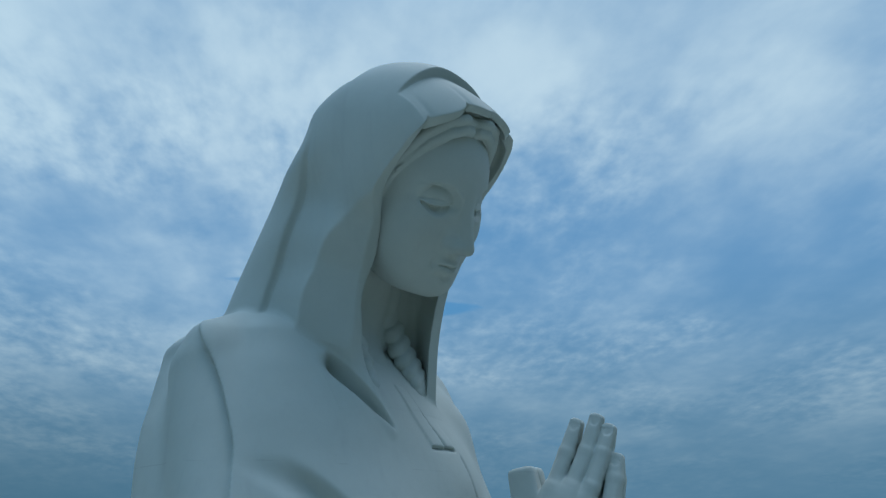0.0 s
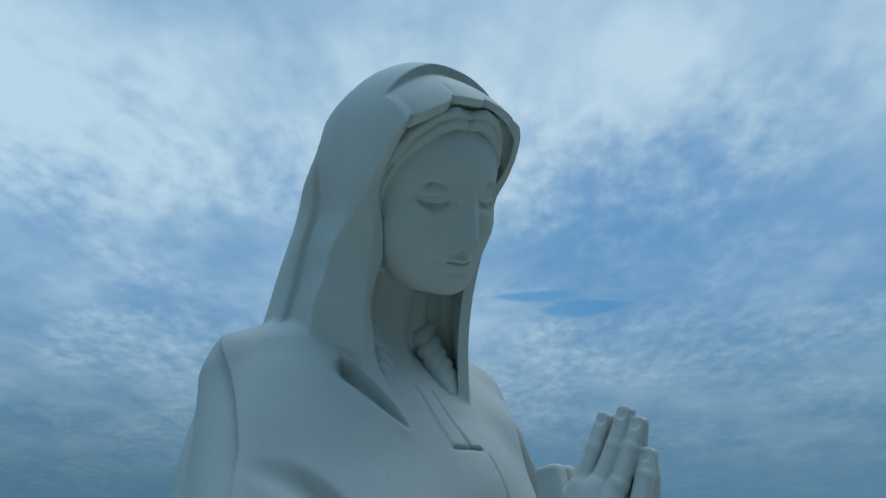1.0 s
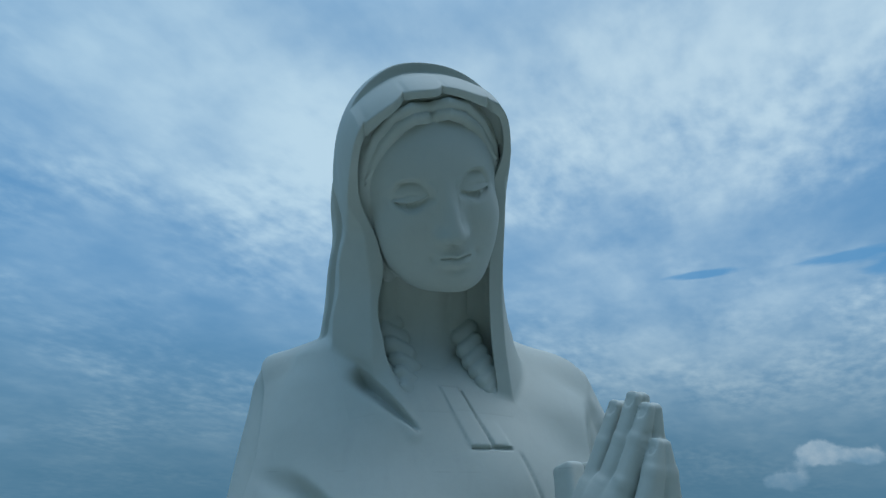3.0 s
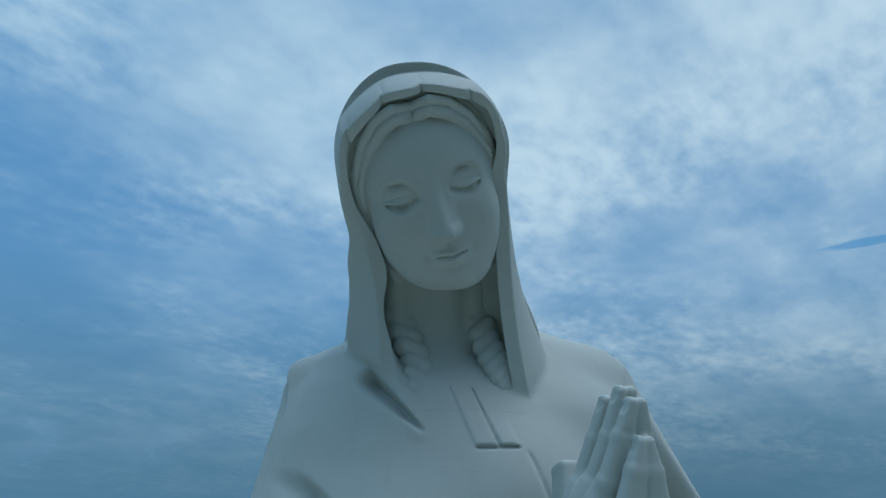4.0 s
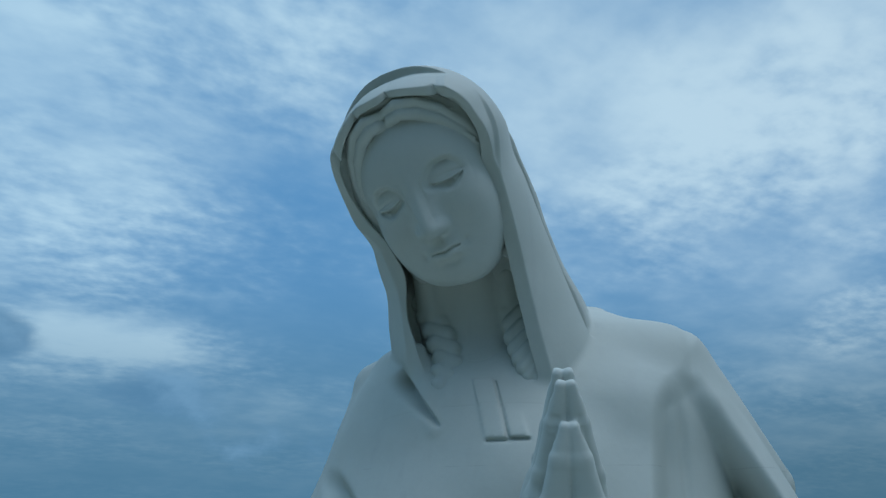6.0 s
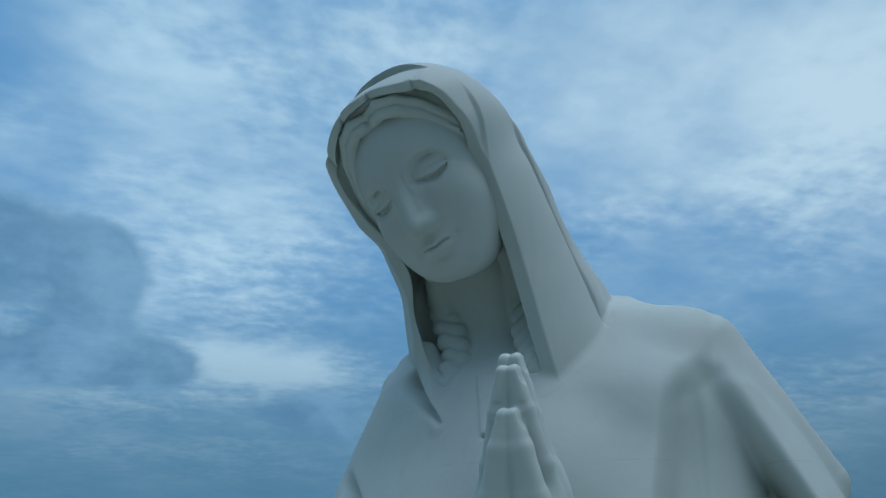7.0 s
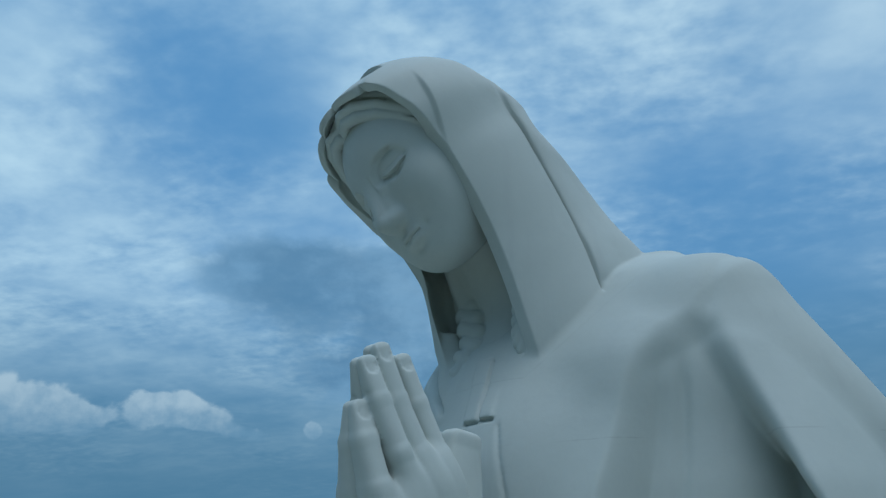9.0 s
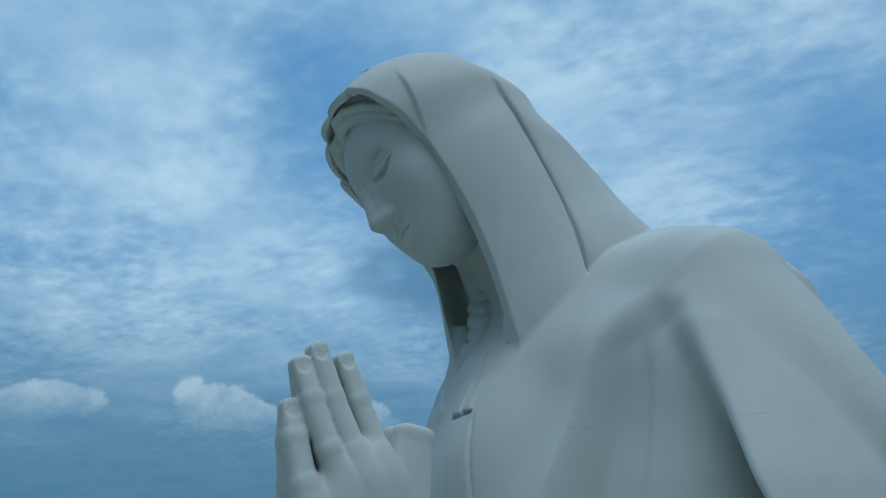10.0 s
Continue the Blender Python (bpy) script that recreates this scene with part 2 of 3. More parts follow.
class Clay:
    """A block of space with a distance in each cell, which becomes a mesh."""

    def __init__(self, lo, hi, step):
        self.lo, self.step = np.array(lo, float), step
        self.n = [int(math.ceil((b - a) / step)) + 1 for a, b in zip(lo, hi)]
        ax = [(lo[i] + step * np.arange(self.n[i])).astype(F) for i in range(3)]
        self.x, self.y, self.z = ax[0][:, None, None], ax[1][None, :, None], ax[2][None, None, :]
        self.d = np.full(self.n, 1.0, F)

    def part(self, f, pad):
        s = []
        for i in range(3):
            a = int((f.lo[i] - pad - self.lo[i]) / self.step) if hasattr(f, "lo") else 0
            b = int((f.hi[i] + pad - self.lo[i]) / self.step) + 2 if hasattr(f, "lo") else self.n[i]
            s.append(slice(max(a, 0), max(min(b, self.n[i]), 0)))
        return s, (self.x[s[0]], self.y[:, s[1]], self.z[:, :, s[2]])

    def add(self, f, k=0.0, pad=0.25):
        s, p = self.part(f, pad + k)
        s = tuple(s)
        self.d[s] = smin(self.d[s], f(*p).astype(F), k)
        return self

    def cut(self, f, k=0.0, pad=0.25):
        s, p = self.part(f, pad + k)
        s = tuple(s)
        self.d[s] = smax(self.d[s], -f(*p).astype(F), k)
        return self

    def mesh(self, relax=1, closed=True):
        """Surface nets: one vertex in each cell that the surface crosses."""
        d = self.d
        for i in range(3 if closed else 0):      # closed at the block's faces
            s0, s1 = [slice(None)] * 3, [slice(None)] * 3
            s0[i], s1[i] = 0, -1
            d[tuple(s0)] = np.maximum(d[tuple(s0)], 0.001)
            d[tuple(s1)] = np.maximum(d[tuple(s1)], 0.001)
        inside = d < 0
        c = [d[i:d.shape[0] - 1 + i, j:d.shape[1] - 1 + j, k:d.shape[2] - 1 + k] for i in (0, 1) for j in (0, 1) for k in (0, 1)]
        count = np.zeros(c[0].shape, np.int8)
        for v in c:
            count += v < 0
        cells = np.argwhere((count > 0) & (count < 8))
        index = np.full(c[0].shape, -1, np.int32)
        index[tuple(cells.T)] = np.arange(len(cells))
        val = np.stack([v[tuple(cells.T)] for v in c], 1)
        corner = np.array([(i, j, k) for i in (0, 1) for j in (0, 1) for k in (0, 1)], F)
        total, hits = np.zeros((len(cells), 3), F), np.zeros((len(cells), 1), F)
        for a in range(8):
            for b in range(a + 1, 8):
                if np.abs(corner[a] - corner[b]).sum() == 1:
                    va, vb = val[:, a], val[:, b]
                    on = (va < 0) != (vb < 0)
                    t = np.where(on, va / np.where(on, va - vb, 1), 0)[:, None]
                    total += np.where(on[:, None], corner[a] + t * (corner[b] - corner[a]), 0)
                    hits += on[:, None]
        verts = self.lo + self.step * (cells + total / hits)
        faces = []
        for ax in range(3):
            o = [i for i in range(3) if i != ax]
            lo_s, hi_s = [slice(None)] * 3, [slice(None)] * 3
            lo_s[ax], hi_s[ax] = slice(0, -1), slice(1, None)
            for i in o:
                lo_s[i] = hi_s[i] = slice(1, -1)
            a, b = inside[tuple(lo_s)], inside[tuple(hi_s)]
            e = np.argwhere(a != b)
            flip = b[tuple(e.T)]
            e[:, o[0]] += 1
            e[:, o[1]] += 1
            quad = []
            for p, q in ((-1, -1), (0, -1), (0, 0), (-1, 0)):
                g = e.copy()
                g[:, o[0]] += p
                g[:, o[1]] += q
                quad.append(index[tuple(g.T)])
            quad = np.stack(quad, 1)
            if ax == 1:
                flip = ~flip
            quad[flip] = quad[flip][:, ::-1]
            faces.append(quad)
        faces = np.concatenate(faces)
        for _ in range(relax):
            acc, n = np.zeros_like(verts), np.zeros((len(verts), 1))
            for k in range(4):
                a, b = faces[:, k], faces[:, (k + 1) % 4]
                for i in range(3):
                    acc[:, i] += np.bincount(a, verts[b, i], len(verts)) + np.bincount(b, verts[a, i], len(verts))
                n[:, 0] += np.bincount(a, minlength=len(verts)) + np.bincount(b, minlength=len(verts))
            verts = verts * 0.5 + acc / np.maximum(n, 1) * 0.5
        return verts, faces


# the head's own axes: to its left, to its back, up; and the point between the eyes
EYES = np.array((-0.98, -2.74, 20.54))
HEAD = np.array(((0.924, -0.27, 0.27), (0.065, 0.807, 0.586), (-0.355, -0.53, 0.77)))
HEAD[0] /= np.linalg.norm(HEAD[0])
HEAD[1] -= HEAD[0] * HEAD[0].dot(HEAD[1])
HEAD[1] /= np.linalg.norm(HEAD[1])
HEAD[2] = np.cross(HEAD[0], HEAD[1])


def to_head(x, y, z):
    p = (x - EYES[0], y - EYES[1], z - EYES[2])
    return tuple(sum(HEAD[i][j].astype(F) * p[j] for j in range(3)) for i in range(3))


def table(rows, soft):
    """Smooth curves through rows of (height, values...)."""
    rows = np.array(rows, float)
    t = np.linspace(rows[0, 0], rows[-1, 0], 1500)
    out = []
    for i in range(1, rows.shape[1]):
        v = np.interp(t, rows[:, 0], rows[:, i])
        w = max(3, int(soft / (t[1] - t[0])) | 1)
        pad = np.concatenate((np.full(w // 2, v[0]), v, np.full(w // 2, v[-1])))
        out.append(np.convolve(pad, np.ones(w) / w, "valid"))
    return lambda z: [np.interp(z, t, v).astype(F) for v in out]


# mantle over the shoulders: height, centre x, centre y, half width, depth to the front, depth to the back
BODY = table([
    (0.0, 0.2, 0.0, 3.1, 2.9, 2.6), (8.0, 0.2, 0.0, 2.9, 2.3, 2.3), (13.0, 0.25, -0.4, 3.3, 2.2, 2.1), (16.0, 0.369, -0.509, 3.296, 1.94, 2.118),
    (16.8, 0.345, -0.393, 3.136, 1.789, 2.216), (17.3, 0.308, -0.301, 2.984, 1.658, 2.326), (17.75, 0.266, -0.289, 2.818, 1.52, 2.468),
    (18.1, 0.249, -0.349, 2.664, 1.317, 2.629), (18.4, 0.215, -0.383, 2.522, 1.097, 2.737), (18.65, 0.196, -0.356, 2.386, 0.937, 2.766),
    (18.9, 0.181, -0.286, 2.322, 0.798, 2.688), (19.1, 0.226, -0.176, 2.109, 0.745, 2.425), (19.3, 0.253, -0.005, 1.808, 0.727, 2.071),
    (19.5, 0.244, 0.237, 1.425, 0.669, 1.682), (19.75, 0.234, 0.486, 1.107, 0.439, 1.27)], 0.16)


def mantle(x, y, z):
    cx, cy, a, bf, bb = BODY(z)
    dy = y - cy
    b = np.where(dy < 0, bf, bb)
    p = np.where(dy < 0, F(2.565), F(2.386))
    q = (np.abs((x - cx) / a) ** p + np.abs(dy / b) ** p) ** (1 / p)
    d = np.maximum((q - 1) * np.minimum(a, np.maximum(bf, 0.6)) * 0.9, z - 19.75)
    d = smin(d, ellipsoid((1.35, -0.62, 17.8), (0.95, 0.95, 0.7))(x, y, z), 0.35)
    d = smin(d, limb((-1.2, 0.20, 19.12), (-2.34, 0.12, 18.70), 0.10, 0.11)(x, y, z), 0.45)
    # upper arms under the cloth
    d = smin(d, limb((1.989, -0.235, 18.454), (3.357, -0.045, 17.108), 0.779, 0.206)(x, y, z), 0.3)
    d = smin(d, limb((-2.243, 0.135, 18.326), (-2.682, -0.821, 16.295), 0.424, 0.349)(x, y, z), 0.3)
    return smin(d, ellipsoid((0.30, -1.0, 16.95), (1.2, 1.18, 1.0))(x, y, z), 0.45)


# veil that hangs from the head: height, centre x, centre y, half width, depth to the front, depth to the back
DRAPE = table([
    (17.0, -0.348, 0.017, 1.618, 2.102, 2.104), (17.75, -0.343, -0.107, 1.572, 2.036, 2.049), (18.25, -0.334, -0.231, 1.533, 1.968, 1.992),
    (18.75, -0.323, -0.352, 1.505, 1.891, 1.917), (19.25, -0.294, -0.364, 1.509, 1.912, 1.811), (19.75, -0.328, -0.139, 1.397, 2.132, 1.273),
    (20.25, -0.5, -0.315, 1.265, 1.887, 1.063), (20.75, -0.601, -0.51, 1.16, 1.478, 0.984), (21.3, -0.774, -0.824, 1.186, 0.914, 0.746),
    (21.9, -0.888, -1.123, 0.931, 0.727, 0.569)], 0.4)
# how far the panels beside the face lie in, at its left and its right, by height in the head's axes
PANELS = table([(-3.2, 0.10, 0.0), (-2.6, 0.137, 0.003), (-2.0, 0.20, 0.06), (-1.4, 0.03, -0.118), (-0.8, -0.13, -0.25), (-0.2, 0.0, -0.20), (0.4, 0.0, -0.02), (1.8, 0.05, -0.004)], 0.45)
RIM = table([(-3.2, -0.45), (-2.1, 0.08), (-1.5, 0.28), (-0.95, 0.38), (-0.1, 0.47), (0.5, 0.32), (0.97, 0.11), (1.25, 0.05), (1.7, 0.0)], 0.5)
PLEAT = table([(-3.4, 0.2), (-3.0, 0.55), (-2.72, 0.76), (-2.35, 1.02), (-1.93, 1.25), (-1.47, 1.44), (-0.97, 1.62), (-0.43, 1.80), (0.3, 2.0), (1.8, 2.2)], 0.3)
# the flat panel at its left: half width at the rim and at the pleat
FLAT = table([(-3.4, 0.48, 1.05), (-3.06, 0.51, 1.04), (-2.38, 0.59, 0.99), (-1.8, 0.69, 0.985), (-1.27, 0.80, 1.00), (-0.86, 0.89, 1.02), (-0.44, 0.97, 1.04), (0.06, 1.06, 1.06), (0.45, 1.10, 1.08), (1.8, 1.1, 1.08)], 0.4)
NOTCHES = (-1.25, -0.855, -0.324, 0.186, 0.784, 1.25)


def veil_outside(x, y, z):
    hx, hy, hz = to_head(x, y, z)
    dome = ellipsoid((0.041, 0.975, 0.393), (1.195, 1.871, 1.278))(hx, hy, hz)
    cx, cy, a, bf, bb = DRAPE(z)
    q = np.sqrt(((x - cx) / a) ** 2 + ((y - cy) / np.where(y < cy, bf, bb)) ** 2)
    fall = smax((q - 1) * np.minimum(a, bb), z - 22.05, 0.3)
    d = smin(dome, fall, 0.45)
    her_left = sstep(hx, -0.3, 0.3)
    kl, kr = PANELS(hz)
    d = d + (1 - sstep(hy, 0.6, 1.9)) * (kl * her_left + kr * (1 - her_left))
    # a pleat: the cloth behind it stands over the front panel
    pleat = PLEAT(hz)[0]
    s = hy - pleat
    rim = RIM(hz)[0]
    flat = 0.105 * (0.25 + 0.75 * her_left) * (1 - sstep(hz, -0.6, 0.3))
    d = d + flat * sstep(hy, rim + 0.05, np.maximum(pleat - 0.15, rim + 0.1)) * (1 - sstep(s, -0.02, 0.03))
    # on its right side the cloth turns forward in a long edge
    d = d - 0.085 * (1 - her_left) * sstep(-hz, 0.3, 0.9) * np.exp(-((hy - rim - 0.28) / 0.3) ** 2)
    d = d - (0.03 + 0.02 * her_left) * sstep(s, 0.0, 0.04) * (1 - sstep(s, 0.12, 0.6)) * (1 - sstep(hz, -0.7, 0.2))
    d = d + 0.03 * np.exp(-((s + 0.02) / 0.06) ** 2) * (1 - sstep(hz, -0.3, 0.5))
    # between rim and pleat the left panel is nearly flat
    xr, xp = FLAT(hz)
    u = (hy - rim) / np.maximum(pleat - rim, 0.2)
    lie = hx - (xr + (xp - xr) * u + 0.30 * np.clip(u, 0, 1) * (1 - np.clip(u, 0, 1)))
    on = sstep(hx, 0.05, 0.35) * (1 - sstep(hz, -0.60, 0.45)) * (1 - sstep(s, -0.02, 0.03))
    d = d + (0.92 * lie - d) * on
    # the band over the brow lies under the fold on the crown
    arch = 0.90 - 0.12 * hx ** 2 - 0.12 * np.maximum(hx, 0)
    under = sstep(arch - hy, -0.02, 0.02) * sstep(hz, 0.3, 0.6)
    d = d + under * (0.155 - 0.015 * sstep(hy, 0.0, 0.9)) * np.maximum(1 - (hx / 0.92) ** 2, 0) ** 0.8
    # and beside the temples under the front panel
    panel = 0.52 + 0.28 * (hz + 0.1)
    d = d + 0.06 * sstep(panel - hy, -0.02, 0.04) * sstep(hz, -0.35, 0.0) * (1 - sstep(hz, 0.4, 0.9)) * sstep(hx, -0.2, 0.2)
    # soft creases that run back from the notches
    for at in NOTCHES[1:5]:
        d = d + under * 0.010 * np.exp(-((hx - at - 0.03) / 0.035) ** 2) * sstep(hy, 0.75, 0.2)
    return d


def veil_rim(hx, hy, hz):
    rim = RIM(hz)[0] - 0.18 * sstep(-hx, 0.0, 0.8) * sstep(-hz, 1.0, 2.0)
    drop = 0.0
    for a, b, h in zip(NOTCHES, NOTCHES[1:], (0.04, 0.075, 0.10, 0.075, 0.04)):
        drop = drop + h * np.maximum(np.sin(np.clip((hx - a) / (b - a), 0, 1) ** 1.5 * math.pi), 0) ** 0.65
    for at in NOTCHES[1:5]:     # a sharp nick where two scallops meet
        drop = drop - 0.06 * np.exp(-np.abs(hx - at) / 0.035)
    return rim + (0.075 - drop) * sstep(hz, 0.5, 0.8)


def veil(x, y, z):
    hx, hy, hz = to_head(x, y, z)
    d = veil_outside(x, y, z)
    rim = veil_rim(hx, hy, hz)
    thick = 0.10 + 0.09 * sstep(-hz, -0.6, 0.3) + 0.3 * sstep(hy, 0.35, 0.7) * sstep(hz, 0.3, 0.7)
    hollow = smax(d + thick, hy - rim - 1.0 + 0.38 * sstep(-hz, 0.9, 1.4), 0.2)
    d = smax(d, -hollow, 0.015)
    d = smax(d, rim - hy, 0.012)
    turn = np.interp(-hz, (0.0, 0.5, 1.14, 1.7, 2.0, 2.4), (0.98, 1.0, 1.04, 1.16, 1.23, 1.2)).astype(F)
    d = smax(d, (-0.77 * (hx + turn) - 0.63 * (hy - rim - 0.06)) - 0.07 - 0.15 * sstep(hz, -0.5, 0.1), 0.02)
    # hem, higher at the back than at the two tips
    left = 18.05 + np.clip(y + 1.57, -1, 0.7) * 1.27 - 2.0 * sstep(y, -1.25, -0.9)
    right = 17.40 + np.clip(y + 1.70, -1, 0.7) * 1.87 - 2.0 * sstep(y, -1.1, -0.6)
    hem = left + (right - left) * sstep(-x, 0.0, 0.6)
    return smax(d, (hem - z) * 0.6, 0.05)


def band(v, a, b, soft):
    """1 between a and b, with soft edges."""
    return sstep(v, a - soft, a + soft) * (1 - sstep(v, b - soft, b + soft))


def drapery(x, y, z):
    """Folds and seams of the mantle: how far its surface lies back."""
    front = sstep(-y, 0.2, 0.7)
    # three-cornered hollow between breast and upper arm
    lo, hi = 1.84 - (18.2 - z) * 0.13, 2.33 + (18.5 - z) * 0.42
    h = sstep(x, lo - 0.10, lo + 0.16) * (1 - sstep(x, hi - 0.30, hi + 0.12))
    top = 18.22 + (x - 1.88) * 0.62
    out = (0.12 + 0.30 * sstep(18.3 - z, 0.0, 1.9)) * h * sstep(top - z, -0.10, 0.38) * front
    mid = 2.10 - (17.9 - z) * 0.06
    out = out + 0.03 * np.exp(-((x - mid) / 0.06) ** 2) * sstep(18.1 - z, 0.0, 0.4) * front
    # the crease from its corner up to the shoulder
    out = out + 0.014 * np.exp(-((x - 2.36 - (z - 18.5) * 0.05) / 0.07) ** 2) * sstep(z, 18.3, 18.55) * sstep(-y, -0.3, 0.3)
    # the smaller hollow of the other arm
    edge = -2.24 + (17.16 - z) * 0.95
    out = out + 0.12 * sstep(edge - x, -0.06, 0.10) * (1 - sstep(edge - x, 0.10, 0.6)) * sstep(17.3 - z, 0.0, 0.5) * front
    # the front of the mantle ends in an edge that runs down from the right shoulder
    q = y - np.interp(z, (16.5, 16.84, 17.39, 17.69, 18.02, 18.39, 18.81, 19.1), (-1.10, -1.02, -0.85, -0.70, -0.51, -0.27, 0.02, 0.22)).astype(F)
    side = sstep(-x, 1.7, 2.2) * (1 - sstep(z, 18.60, 19.10))
    out = out + side * (0.035 * sstep(q, -0.02, 0.06) * (1 - sstep(q, 0.5, 1.6)) - 0.03 * sstep(q, -0.9, 0.0) * (1 - sstep(q, -0.02, 0.06)))
    # seam beside the collar
    line = 0.36 + (17.5 - z) * 0.33
    out = out + 0.03 * np.exp(-((x - line) / 0.025) ** 2) * band(z, 16.6, 17.45, 0.06) * front
    # collar with a slit and two square tabs, undercut at the foot
    slant = -0.27 * (z - 17.53)
    out = out + 0.05 * (band(x - slant, -0.27, 0.005, 0.012) * band(z, 17.485, 17.525, 0.01) + band(x - slant, 0.035, 0.27, 0.012) * band(z, 17.50, 17.54, 0.01)) * front
    out = out - 0.022 * band(x - slant, -0.27, 0.005, 0.012) * band(z, 17.53, 18.35, 0.012) * front
    out = out - 0.022 * band(x - slant, 0.035, 0.27, 0.012) * band(z, 17.545, 18.35, 0.012) * (1 - sstep(z, 17.6, 17.95)) * front
    out = out + 0.03 * band(x - slant, 0.0, 0.04, 0.012) * band(z, 17.5, 18.3, 0.02) * front
    return out


HOOD = ((-1.8, -0.7, -3.1), (1.5, 1.95, 1.8))


def clothes(x, y, z):
    """Mantle and veil together."""
    d = smin(mantle(x, y, z) + drapery(x, y, z), veil(x, y, z), 0.06)
    # end of the veil that runs down the breast, and the gap under it
    d = smin(d, limb((-1.34, -1.20, 18.80), (-0.95, -1.73, 17.66), 0.14, 0.02)(x, y, z), 0.15)
    along = (x + 1.55) * 0.557 - (z - 18.5) * 0.83
    across = (x + 1.55) * 0.83 + (z - 18.5) * 0.557
    taper = np.clip(1.04 - along, 0, 1.1)
    edge = 0.05 + 0.06 * along
    gap = 0.24 * np.sqrt(taper) * sstep(across - edge, -0.30 * taper - 0.06, 0.0) * (1 - sstep(across - edge, 0.01, 0.04))
    return d + gap * sstep(along, -0.12, 0.30) * sstep(-y, 0.4, 0.7)


def hood():
    """The front of the veil, finer than the rest, in the head's axes."""
    c = Clay(*HOOD, 0.0128)
    w = [EYES[j].astype(F) + sum(HEAD[i][j].astype(F) * (c.x, c.y, c.z)[i] for i in range(3)) for j in range(3)]
    # it dips under the coarser block at its own edges
    margin = np.minimum.reduce(np.broadcast_arrays(*[np.minimum(h - a, b - h) for h, a, b in zip((c.x, c.y, c.z), *HOOD)]))
    c.d = (clothes(*w) - 0.002 + 0.012 * (1 - sstep(margin, 0.0, 0.08))).astype(F)
    v, f = c.mesh(1, False)
    return v @ HEAD + EYES, f


def upper_figure():
    c = Clay((-3.7, -2.7, 16.0), (4.0, 3.0, 22.3), 0.0235)
    inner = [np.maximum(a + 0.12 - h, h - b + 0.12) for h, a, b in zip(to_head(c.x, c.y, c.z), *HOOD)]
    c.d = np.maximum(clothes(c.x, c.y, c.z), -np.maximum(np.maximum(inner[0], inner[1]), inner[2])).astype(F)
    return c.mesh(1)


def lower_figure():
    c = Clay((-4.4, -4.0, 2.5), (4.8, 3.4, 16.1), 0.11)
    fold = 0.10 * np.sin(np.arctan2(c.y, c.x) * 22 + 0.1 * c.z)
    c.d = (mantle(c.x, c.y, c.z) + 0.03 + fold * sstep(-c.z, -14.5, -9.0)).astype(F)
    for s in (-1, 1):
        c.add(limb((0.4 + s * 2.5, -1.4, 14.6), (0.8 + s * 0.35, -3.2, 15.9), 0.8, 0.5), 0.3)
    return c.mesh(2)


